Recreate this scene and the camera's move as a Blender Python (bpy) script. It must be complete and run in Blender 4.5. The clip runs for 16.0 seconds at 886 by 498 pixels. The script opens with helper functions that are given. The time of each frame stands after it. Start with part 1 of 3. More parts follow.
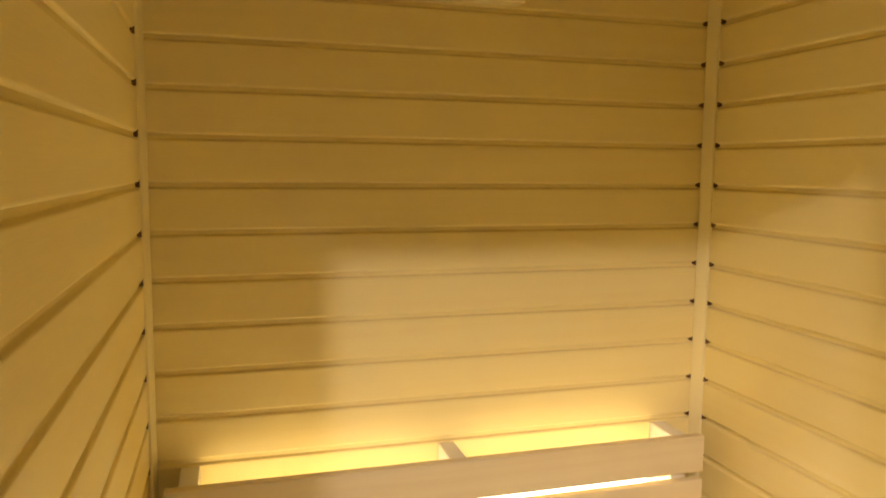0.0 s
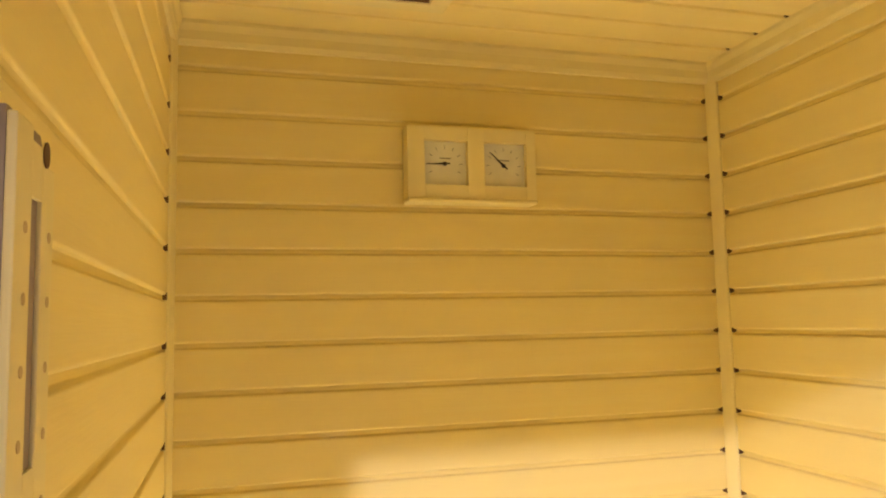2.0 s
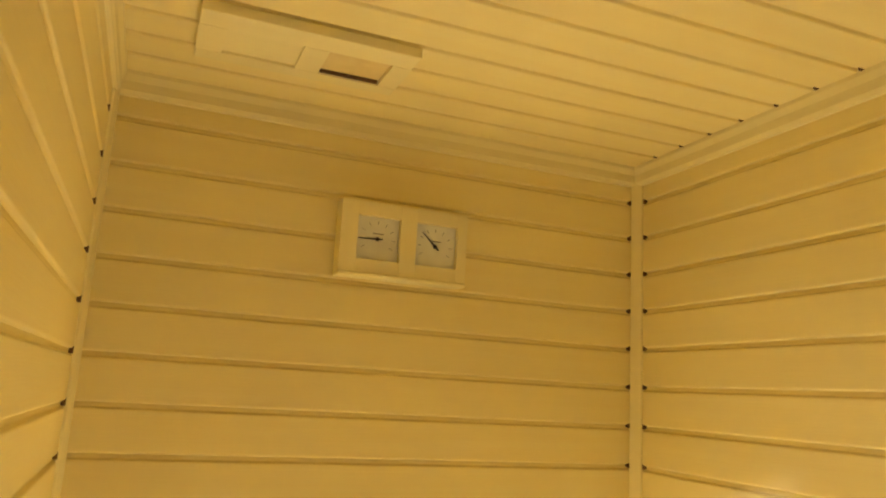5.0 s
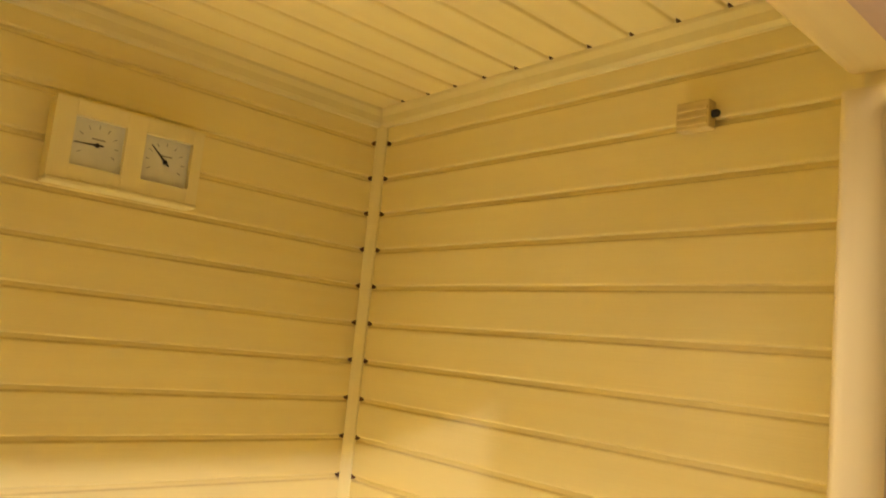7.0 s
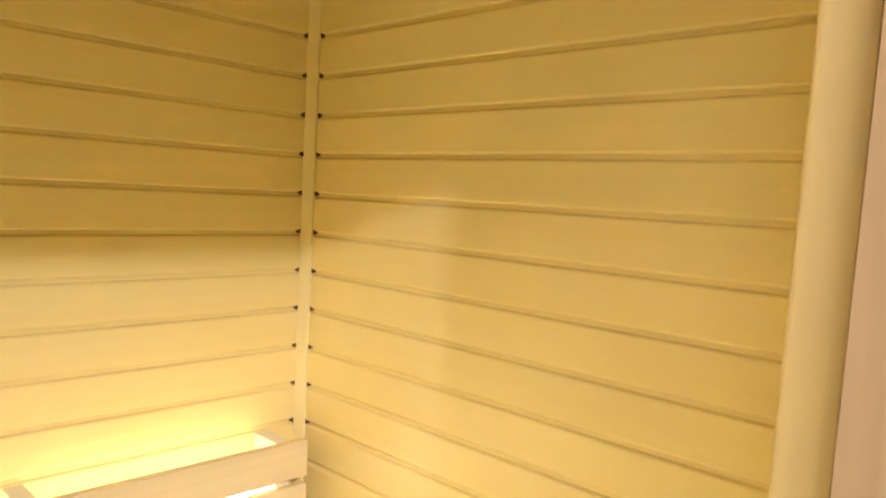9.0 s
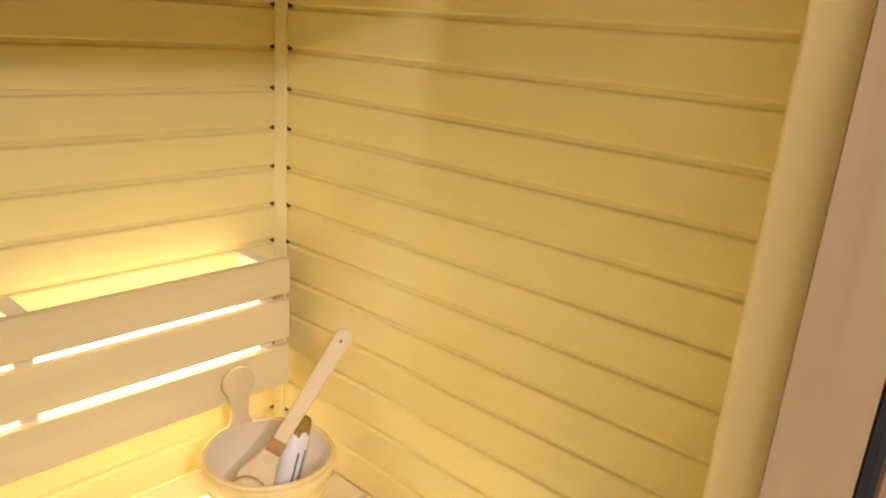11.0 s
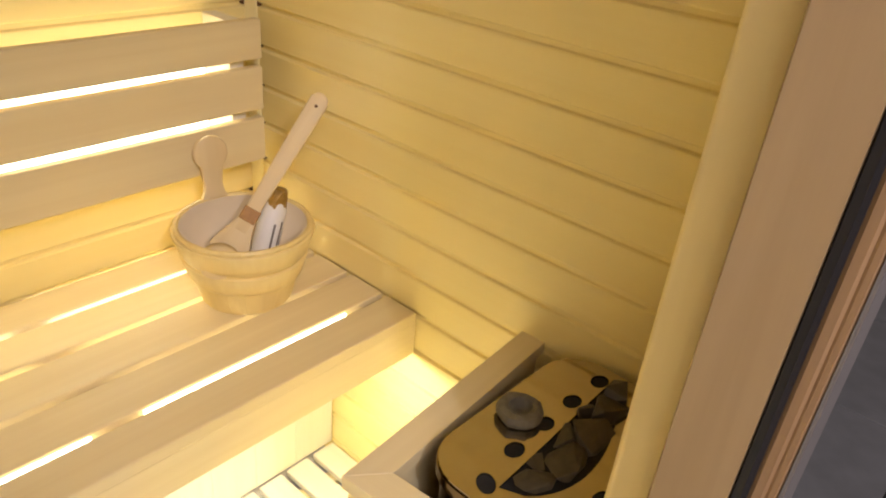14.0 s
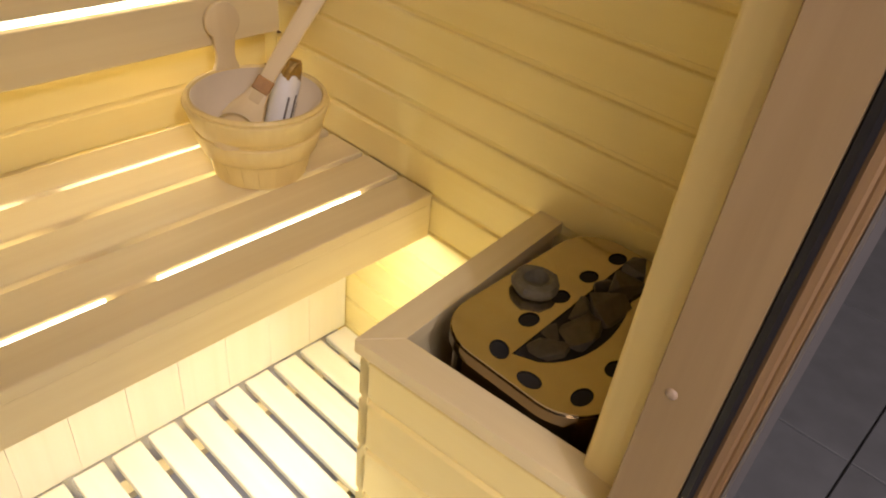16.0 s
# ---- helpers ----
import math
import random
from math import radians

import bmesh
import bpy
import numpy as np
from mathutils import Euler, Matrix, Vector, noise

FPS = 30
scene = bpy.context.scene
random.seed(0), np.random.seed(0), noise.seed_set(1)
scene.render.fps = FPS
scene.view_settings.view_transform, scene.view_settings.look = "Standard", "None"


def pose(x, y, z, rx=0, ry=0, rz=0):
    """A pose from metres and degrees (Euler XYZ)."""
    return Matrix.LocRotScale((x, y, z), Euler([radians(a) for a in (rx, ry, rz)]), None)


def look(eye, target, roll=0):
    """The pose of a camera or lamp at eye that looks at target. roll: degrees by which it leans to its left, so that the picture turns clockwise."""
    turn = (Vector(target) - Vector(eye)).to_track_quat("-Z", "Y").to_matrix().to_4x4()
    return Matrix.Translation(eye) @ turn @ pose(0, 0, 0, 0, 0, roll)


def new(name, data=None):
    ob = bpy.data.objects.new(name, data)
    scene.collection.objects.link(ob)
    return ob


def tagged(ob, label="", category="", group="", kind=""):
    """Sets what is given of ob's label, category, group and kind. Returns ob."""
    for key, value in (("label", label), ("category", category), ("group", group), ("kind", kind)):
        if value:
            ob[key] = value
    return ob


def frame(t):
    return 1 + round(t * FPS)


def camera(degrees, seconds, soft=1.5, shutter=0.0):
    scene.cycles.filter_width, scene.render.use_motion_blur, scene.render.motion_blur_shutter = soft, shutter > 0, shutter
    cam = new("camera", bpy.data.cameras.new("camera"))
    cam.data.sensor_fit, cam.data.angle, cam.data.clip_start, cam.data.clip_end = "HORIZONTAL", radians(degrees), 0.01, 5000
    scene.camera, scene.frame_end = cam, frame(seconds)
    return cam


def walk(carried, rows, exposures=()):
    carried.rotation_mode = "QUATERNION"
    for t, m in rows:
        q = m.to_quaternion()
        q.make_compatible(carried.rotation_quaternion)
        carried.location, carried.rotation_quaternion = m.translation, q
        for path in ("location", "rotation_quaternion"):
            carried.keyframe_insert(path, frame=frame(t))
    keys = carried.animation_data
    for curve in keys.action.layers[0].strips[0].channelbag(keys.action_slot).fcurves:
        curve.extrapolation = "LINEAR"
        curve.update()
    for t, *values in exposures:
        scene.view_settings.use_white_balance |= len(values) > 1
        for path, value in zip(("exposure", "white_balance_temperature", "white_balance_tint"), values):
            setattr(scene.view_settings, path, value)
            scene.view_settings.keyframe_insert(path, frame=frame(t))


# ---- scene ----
cam = camera(61.8, 16.0, soft=2.0)
PATH = [
    (0, (-0.963, -1.340, 1.513), (-0.4050, 0.5679, 1.2925), 0.58),
    (0.5, (-0.984, -1.331, 1.524), (-0.4308, 0.5869, 1.4000), 0.63),
    (1, (-0.986, -1.336, 1.546), (-0.4193, 0.5819, 1.5302), 0.23),
    (1.5, (-0.987, -1.341, 1.572), (-0.4418, 0.5805, 1.6683), -1.05),
    (2, (-0.990, -1.349, 1.593), (-0.4495, 0.5668, 1.7876), -1.22),
    (2.5, (-0.991, -1.354, 1.604), (-0.4461, 0.5521, 1.8699), -1.17),
    (3, (-0.993, -1.360, 1.608), (-0.4555, 0.5387, 1.9314), -1.26),
    (3.5, (-0.993, -1.363, 1.611), (-0.4532, 0.5263, 1.9855), -1.04),
    (3.7, (-0.996, -1.370, 1.609), (-0.4574, 0.5144, 2.0067), -0.83),
    (5.8, (-0.993, -1.349, 1.608), (-0.0613, 0.3849, 1.9586), 5.90),
    (6, (-0.993, -1.347, 1.607), (0.0275, 0.3399, 1.9420), 5.51),
    (6.5, (-0.991, -1.342, 1.604), (0.2132, 0.2265, 1.9026), 5.59),
    (7, (-0.983, -1.347, 1.599), (0.3394, 0.1287, 1.8726), 5.46),
    (7.5, (-0.957, -1.335, 1.579), (0.4141, 0.1078, 1.7714), 5.30),
    (8, (-0.965, -1.327, 1.550), (0.4533, 0.0812, 1.6360), 4.67),
    (8.2, (-0.950, -1.319, 1.533), (0.4726, 0.0857, 1.5823), 4.27),
    (10.3, (-0.925, -1.306, 1.465), (0.5135, 0.0095, 1.0187), 3.34),
    (10.5, (-0.919, -1.303, 1.460), (0.5163, 0.0071, 0.9870), 3.61),
    (11, (-0.944, -1.299, 1.463), (0.5029, -0.0441, 0.8860), 4.07),
    (11.5, (-0.938, -1.289, 1.433), (0.5022, -0.0591, 0.7890), 4.62),
    (12, (-0.913, -1.290, 1.400), (0.5044, -0.0694, 0.6916), 4.29),
    (12.5, (-0.905, -1.300, 1.381), (0.5021, -0.1062, 0.6096), 4.54),
    (13, (-0.898, -1.300, 1.360), (0.4927, -0.1402, 0.5111), 4.73),
    (13.5, (-0.893, -1.309, 1.340), (0.4718, -0.1634, 0.4320), 4.72),
    (14, (-0.890, -1.311, 1.310), (0.4497, -0.1891, 0.3383), 5.34),
    (14.5, (-0.891, -1.310, 1.301), (0.4333, -0.2197, 0.2720), 6.49),
    (15, (-0.899, -1.312, 1.287), (0.3974, -0.2425, 0.2032), 7.22),
    (15.5, (-0.898, -1.313, 1.266), (0.3757, -0.2562, 0.1433), 7.31),
    (16, (-0.895, -1.318, 1.245), (0.3383, -0.2686, 0.0704), 6.64),
]
walk(cam, [(t, look(eye, target, roll)) for t, eye, target, roll in PATH], [(0, 0.66, 7700, 16), (1.0, 1.4, 7400, 15), (2.5, 1.62, 7200, 13), (3.7, 1.5, 7150, 12), (6, 1.45, 7000, 11), (8, 1.42, 6850, 11), (10.3, 1.03, 6700, 10), (12, 0.68, 6700, 10), (13.5, 0.52, 6800, 11), (14.5, 0.4, 6850, 13), (16, 0.1, 6900, 15)])

# ---- light of the place ----
world = bpy.data.worlds.new("world")
scene.world = world
world.use_nodes = True
world.node_tree.nodes["Background"].inputs[0].default_value = (0.75, 0.82, 1.0, 1)
world.node_tree.nodes["Background"].inputs[1].default_value = 0.05

LED = (0.93, 1.0, 0.97)
HALL = (1.0, 0.885, 0.88)
SPOT = (0.85, 0.83, 1.0)


def lamp(name, m, sx, sy, watts, colour):
    data = bpy.data.lights.new(name, "AREA")
    data.shape, data.size, data.size_y, data.energy, data.color = "RECTANGLE", sx, sy, watts, colour
    ob = new(name, data)
    ob.matrix_world = m
    return ob


# warm strips under the bench, shining down and up through the gaps
for xa, xb in ((-1.005, -0.595), (-0.505, -0.10)):
    xm = (xa + xb) / 2
    lamp("strip_light", look((xm, -0.455, 0.408), (xm, -0.90, 0.0)), xb - xa, 0.02, 1.75, LED)
    lamp("strip_light", look((xm, -0.428, 0.460), (xm, -0.4275, 1.0)), xb - xa, 0.010, 0.14, LED)
    lamp("strip_light", look((xm, -0.16, 0.38), (xm, -0.16, 1.0)), xb - xa, 0.05, 1.6, LED)
# warm strips on the back of the top slat
for xa, xb in ((-1.0, -0.585), (-0.54, -0.125)):
    lamp("strip_light", look(((xa + xb) / 2, -0.0855, 0.950), ((xa + xb) / 2, 0.0, 0.950)), xb - xa, 0.010, 0.045, LED)
# unseen lamp of the hall outside, throwing the patch through the doorway
lamp("unseen_hall_light", look((-1.58, -3.25, 2.625), (-0.9, -1.2, 1.0)), 0.09, 0.07, 21, SPOT)
# broad soft fill over the hall, added without a known fixture
lamp("unseen_hall_light", look((-1.55, -2.9, 2.9), (-1.1, -2.2, 0)), 1.1, 1.1, 46, HALL)
# second fill, added at the left to brighten the right wall
lamp("unseen_hall_light", look((-3.1, -2.35, 2.4), (-0.5, -1.0, 1.2)), 1.4, 1.4, 17, HALL)


# ---- materials ----
def nodes_of(name):
    m = bpy.data.materials.new(name)
    m.use_nodes = True
    nt = m.node_tree
    return m, nt, nt.nodes["Principled BSDF"]


def wood(name, light, dark, rough=0.5, axis=0, scale=1.0, knots=0.0, spread=0.06, bump=0.05):
    """Planed softwood with the grain along a local axis; every board differs a little."""
    m, nt, b = nodes_of(name)
    n, l = nt.nodes.new, nt.links.new
    co, info = n("ShaderNodeTexCoord"), n("ShaderNodeObjectInfo")
    off = n("ShaderNodeVectorMath"); off.operation = "SCALE"
    off.inputs[0].default_value = (3.1, 5.7, 4.3)
    l(info.outputs["Random"], off.inputs["Scale"])
    add = n("ShaderNodeVectorMath")
    l(co.outputs["Object"], add.inputs[0]); l(off.outputs[0], add.inputs[1])
    mp = n("ShaderNodeMapping")
    s = [38 * scale] * 3
    s[axis] = 1.6 * scale
    mp.inputs["Scale"].default_value = s
    l(add.outputs[0], mp.inputs["Vector"])
    g = n("ShaderNodeTexNoise"); g.inputs["Scale"].default_value = 1.0
    g.inputs["Detail"].default_value = 5; g.inputs["Distortion"].default_value = 0.6
    l(mp.outputs[0], g.inputs["Vector"])
    fine = n("ShaderNodeMapping")
    s2 = [420 * scale] * 3
    s2[axis] = 12 * scale
    fine.inputs["Scale"].default_value = s2
    l(add.outputs[0], fine.inputs["Vector"])
    f = n("ShaderNodeTexNoise"); f.inputs["Scale"].default_value = 1.0; f.inputs["Detail"].default_value = 2
    l(fine.outputs[0], f.inputs["Vector"])
    blot = n("ShaderNodeTexNoise"); blot.inputs["Scale"].default_value = 4.0; blot.inputs["Detail"].default_value = 2
    l(add.outputs[0], blot.inputs["Vector"])
    ramp = n("ShaderNodeValToRGB")
    ramp.color_ramp.elements[0].position, ramp.color_ramp.elements[1].position = 0.34, 0.66
    ramp.color_ramp.elements[0].color, ramp.color_ramp.elements[1].color = (*dark, 1), (*light, 1)
    l(g.outputs["Fac"], ramp.inputs[0])
    hs = n("ShaderNodeHueSaturation")
    val = n("ShaderNodeMapRange")
    val.inputs["To Min"].default_value, val.inputs["To Max"].default_value = 1 - spread, 1 + spread * 0.5
    mixv = n("ShaderNodeMath"); mixv.operation = "MULTIPLY_ADD"
    mixv.inputs[1].default_value, mixv.inputs[2].default_value = 0.5, 0.0
    l(blot.outputs["Fac"], mixv.inputs[0])
    addv = n("ShaderNodeMath"); addv.operation = "MULTIPLY_ADD"
    addv.inputs[1].default_value = 0.5
    l(info.outputs["Random"], addv.inputs[0]); l(mixv.outputs[0], addv.inputs[2])
    l(addv.outputs[0], val.inputs["Value"]); l(val.outputs[0], hs.inputs["Value"])
    l(ramp.outputs[0], hs.inputs["Color"])
    l(hs.outputs[0], b.inputs["Base Color"])
    rr = n("ShaderNodeMapRange")
    rr.inputs["To Min"].default_value, rr.inputs["To Max"].default_value = rough - 0.08, rough + 0.12
    l(f.outputs["Fac"], rr.inputs["Value"]); l(rr.outputs[0], b.inputs["Roughness"])
    bp = n("ShaderNodeBump"); bp.inputs["Strength"].default_value = bump * 4; bp.inputs["Distance"].default_value = 0.001
    l(f.outputs["Fac"], bp.inputs["Height"]); l(bp.outputs[0], b.inputs["Normal"])
    return m


def plain(name, colour, rough=0.5, metal=0.0, var=0.1, scale=30, bump=0.1, trans=0.0):
    """One colour with soft mottling and fine relief."""
    m, nt, b = nodes_of(name)
    n, l = nt.nodes.new, nt.links.new
    co = n("ShaderNodeTexCoord")
    t = n("ShaderNodeTexNoise"); t.inputs["Scale"].default_value = scale; t.inputs["Detail"].default_value = 5
    l(co.outputs["Object"], t.inputs["Vector"])
    r = n("ShaderNodeValToRGB")
    r.color_ramp.elements[0].color = (*[c * (1 - var) for c in colour], 1)
    r.color_ramp.elements[1].color = (*[min(1, c * (1 + var)) for c in colour], 1)
    l(t.outputs["Fac"], r.inputs[0]); l(r.outputs[0], b.inputs["Base Color"])
    b.inputs["Roughness"].default_value, b.inputs["Metallic"].default_value = rough, metal
    b.inputs["Transmission Weight"].default_value = trans
    if bump:
        bp = n("ShaderNodeBump"); bp.inputs["Strength"].default_value = bump; bp.inputs["Distance"].default_value = 0.002
        l(t.outputs["Fac"], bp.inputs["Height"]); l(bp.outputs[0], b.inputs["Normal"])
    return m


def glow(name, colour, strength):
    m, nt, b = nodes_of(name)
    b.inputs["Base Color"].default_value = (0.8, 0.8, 0.8, 1)
    b.inputs["Emission Color"].default_value = (*colour, 1)
    b.inputs["Emission Strength"].default_value = strength
    return m


PALE, PALE_D = (0.925, 0.772, 0.350), (0.91, 0.747, 0.320)
M_CLAD = wood("pale_cladding", PALE, PALE_D, 0.42, 0)
M_TRIM = wood("pale_trim", (0.92, 0.80, 0.42), (0.90, 0.775, 0.39), 0.45, 2)
M_TRIMX = wood("pale_trim_long", (0.92, 0.80, 0.42), (0.90, 0.775, 0.39), 0.45, 0)
M_BENCH = wood("bench_wood", (0.80, 0.67, 0.39), (0.76, 0.62, 0.345), 0.45, 0)
M_BENCHY = wood("duckboard_wood", (0.88, 0.83, 0.70), (0.85, 0.79, 0.65), 0.5, 1)
M_RAILY = wood("rail_wood", (0.80, 0.67, 0.39), (0.76, 0.62, 0.345), 0.45, 1)
M_BENCHZ = wood("upright_wood", (0.87, 0.82, 0.68), (0.85, 0.79, 0.64), 0.45, 2)
M_FRAME = wood("door_frame_wood", (0.40, 0.28, 0.145), (0.34, 0.23, 0.115), 0.5, 2, spread=0.2)
M_CASE = wood("casing_wood", (0.90, 0.74, 0.36), (0.86, 0.69, 0.32), 0.58, 2, spread=0.1)
M_CASEX = wood("casing_head_wood", (0.85, 0.68, 0.30), (0.80, 0.62, 0.26), 0.58, 0, spread=0.1)
M_FRAMEO = wood("outer_frame_wood", (0.36, 0.225, 0.115), (0.29, 0.17, 0.08), 0.5, 2, spread=0.2)
M_FRAMEX = wood("door_head_wood", (0.62, 0.44, 0.30), (0.54, 0.36, 0.23), 0.5, 0, spread=0.2)
M_BUCKET = wood("bucket_wood", (0.83, 0.66, 0.29), (0.78, 0.60, 0.25), 0.45, 2, spread=0.06)
M_LADLE = wood("ladle_wood", (0.76, 0.61, 0.35), (0.71, 0.55, 0.30), 0.5, 2)
# dark brown that paints shade into small holes and gaps
M_DARK = plain("gap_shade_brown", (0.13, 0.06, 0.02), 0.8)
M_RUBBER = plain("black_rubber", (0.012, 0.012, 0.014), 0.45)
M_STEEL = plain("brushed_steel", (0.54, 0.48, 0.38), 0.11, 1.0, 0.05, 60, 0.03)
M_STEELD = plain("dark_steel", (0.26, 0.20, 0.13), 0.16, 1.0, 0.1, 20, 0.05)
# near-black that paints the shade seen through the heater's holes
M_HOLE = plain("hole_shade_black", (0.008, 0.007, 0.006), 0.8)
M_STONE = plain("heater_stone", (0.066, 0.056, 0.036), 0.55, 0, 0.6, 55, 0.8)
M_STONE2 = plain("grey_stone", (0.14, 0.125, 0.09), 0.6, 0, 0.5, 60, 0.6)
M_LINER = plain("bucket_liner", (0.78, 0.66, 0.49), 0.4, 0, 0.05)
M_LEATHER = plain("brown_leather", (0.40, 0.20, 0.055), 0.5, 0, 0.3, 80)
M_LABEL = plain("white_label", (0.78, 0.76, 0.72), 0.45, 0, 0.05)
M_INK = plain("grey_ink", (0.16, 0.14, 0.12), 0.6)
M_FOIL = plain("gold_foil", (0.42, 0.27, 0.08), 0.35, 0.7, 0.4, 90, 0.6)
M_DIAL = plain("dial_paper", (0.80, 0.77, 0.64), 0.5, 0, 0.08, 50, 0.0)
M_TICK = plain("dial_print", (0.34, 0.31, 0.24), 0.6)
M_NEEDLE = plain("black_needle", (0.02, 0.015, 0.01), 0.5)
M_GREY = plain("grey_insert", (0.17, 0.155, 0.15), 0.5, 0, 0.08)
M_TILE = plain("grey_stone_tile", (0.16, 0.165, 0.175), 0.45, 0, 0.35, 9, 0.15)
M_JOINT = plain("tile_joint", (0.06, 0.06, 0.06), 0.9)
M_BASE = plain("grey_floor", (0.42, 0.42, 0.46), 0.6, 0, 0.15, 12)
M_HALL = plain("hall_paint", (0.62, 0.60, 0.58), 0.8, 0, 0.04, 3)
M_LED = glow("led_diffuser", (1.0, 0.95, 0.78), 5.0)
M_TIMER = plain("timer_grey", (0.36, 0.28, 0.22), 0.6, 0, 0.12)
M_MARK = plain("faded_print", (0.62, 0.46, 0.22), 0.6)
M_SCREW = plain("screw_cap", (0.42, 0.31, 0.22), 0.3)


# ---- building ----
def mesh_of(bm, name, mat, smooth=False):
    me = bpy.data.meshes.new(name)
    bm.normal_update()
    bm.to_mesh(me)
    bm.free()
    me.materials.append(mat)
    if smooth:
        for p in me.polygons:
            p.use_smooth = True
    return me


def box(bm, x0, x1, y0, y1, z0, z1, bev=0.0, seg=2):
    """An edge-rounded box, added to bm."""
    b = bmesh.new()
    bmesh.ops.create_cube(b, size=1.0)
    for v in b.verts:
        v.co = ((x0 + x1) / 2 + v.co.x * (x1 - x0), (y0 + y1) / 2 + v.co.y * (y1 - y0), (z0 + z1) / 2 + v.co.z * (z1 - z0))
    if bev:
        bmesh.ops.bevel(b, geom=list(b.edges), offset=bev, segments=seg, affect="EDGES", profile=0.5)
    me = bpy.data.meshes.new("tmp")
    b.to_mesh(me)
    b.free()
    bm.from_mesh(me)
    bpy.data.meshes.remove(me)
    return bm


def boxed(*a, **k):
    return box(bmesh.new(), *a, **k)


def prism(pts, a, b, axis="z"):
    """A closed outline pushed from a to b along an axis; pts are the two other coordinates in x, y, z order."""
    bm = bmesh.new()

    def at(p, w):
        return {"x": (w, p[0], p[1]), "y": (p[0], w, p[1]), "z": (p[0], p[1], w)}[axis]
    lo = [bm.verts.new(at(p, a)) for p in pts]
    hi = [bm.verts.new(at(p, b)) for p in pts]
    n = len(pts)
    for i in range(n):
        bm.faces.new((lo[i], lo[(i + 1) % n], hi[(i + 1) % n], hi[i]))
    bm.faces.new(lo[::-1])
    bm.faces.new(hi)
    bmesh.ops.recalc_face_normals(bm, faces=list(bm.faces))
    return bm


def lathe(profile, n=32):
    """A turned form round z from (radius, height) pairs."""
    bm = bmesh.new()
    rings = []
    for r, z in profile:
        if r < 1e-6:
            rings.append([bm.verts.new((0, 0, z))])
        else:
            rings.append([bm.verts.new((r * math.cos(2 * math.pi * i / n), r * math.sin(2 * math.pi * i / n), z)) for i in range(n)])
    for p, q in zip(rings, rings[1:]):
        for i in range(n):
            j = (i + 1) % n
            if len(p) == 1 and len(q) > 1:
                bm.faces.new((p[0], q[i], q[j]))
            elif len(q) == 1 and len(p) > 1:
                bm.faces.new((p[i], p[j], q[0]))
            elif len(p) > 1:
                bm.faces.new((p[i], p[j], q[j], q[i]))
    bmesh.ops.recalc_face_normals(bm, faces=list(bm.faces))
    return bm


def thing(name, x, y, z, label, category, group="", kind="", turn=None):
    e = new(name)
    e.matrix_world = turn if turn is not None else pose(x, y, z)
    e.empty_display_size = 0.05
    return tagged(e, label, category, group, kind)


def part(name, bm, mat, parent, label="", smooth=False, m=None):
    """One mesh under a thing; bm is in the world's place, or in its own with m."""
    ob = new(name, mesh_of(bm, name, mat, smooth))
    ob.parent = parent
    bpy.context.view_layer.update()
    ob.matrix_parent_inverse = Matrix()
    ob.matrix_basis = parent.matrix_world.inverted() @ (m if m is not None else Matrix())
    return tagged(ob, label)


def share(name, me, parent, m):
    ob = new(name, me)
    ob.parent = parent
    ob.matrix_basis = parent.matrix_world.inverted() @ m
    return ob


def solid(name, bm, mat, label, category, kind="structure", smooth=False):
    return tagged(new(name, mesh_of(bm, name, mat, smooth)), label, category, "", kind)


# ---- the sauna cabin: room from x -1.10 to 0, y -1.15 to 0, z 0 to 2.14 ----
WID, FRONT, TOP, PITCH, Z9 = 1.10, -1.14, 2.138, 0.082, 1.40
FLOOR = -0.045
CY0, CPITCH = -0.0125, 0.0835
DUCK = -0.004


def plank_mesh(name, length, mat, pitch=PITCH):
    """A cladding board along x, its face at y = 0 and its body behind it, from z = 0 up to the pitch."""
    g = 0.0060
    prof = [(0.016, 0), (g, 0), (0.0052, 0.0004), (0.0024, 0.0010), (0.0008, 0.0022), (0.0002, 0.0034), (0, 0.0048),
            (0, pitch - 0.0128), (0.0003, pitch - 0.0116), (0.0010, pitch - 0.0106), (0.0024, pitch - 0.0096), (0.0044, pitch - 0.0088), (0.0056, pitch - 0.0080), (g, pitch - 0.0070), (g, pitch), (0.016, pitch)]
    bm = prism(prof, 0, length, "x")
    return mesh_of(bm, name, mat)


def groove(k):
    return Z9 + (9 - k) * PITCH


wall_back = solid("wall_back", boxed(-WID - 0.06, 0.06, 0.016, 0.06, -0.06, TOP + 0.06), M_TRIMX, "back wall of the sauna clad in pale planks", "wall")
wall_right = solid("wall_right", boxed(0.016, 0.06, FRONT, 0.016, -0.06, TOP + 0.06), M_TRIMX, "side wall of the sauna clad in pale planks", "wall")
wall_left = solid("wall_left", boxed(-WID - 0.06, -WID - 0.016, FRONT, 0.016, -0.06, TOP + 0.06), M_TRIMX, "side wall of the sauna clad in pale planks", "wall")
floor = solid("floor", boxed(-WID - 0.06, 0.06, FRONT - 0.12, 0.06, FLOOR - 0.03, FLOOR), M_BASE, "plain grey floor under the duckboard", "floor")

# front wall round the door opening
DX0, DX1, HEAD = -1.092, -0.358, 1.836
wf = bmesh.new()
box(wf, DX1, 0.06, -1.200, FRONT, -0.06, TOP + 0.06)
box(wf, -WID - 0.06, DX0 - 0.01, -1.200, FRONT, -0.06, TOP + 0.06)
box(wf, DX0 - 0.01, DX1, -1.200, FRONT, HEAD + 0.045, TOP + 0.06)
wall_front = solid("wall_front", wf, M_TRIMX, "front wall of the sauna round the door opening", "wall")

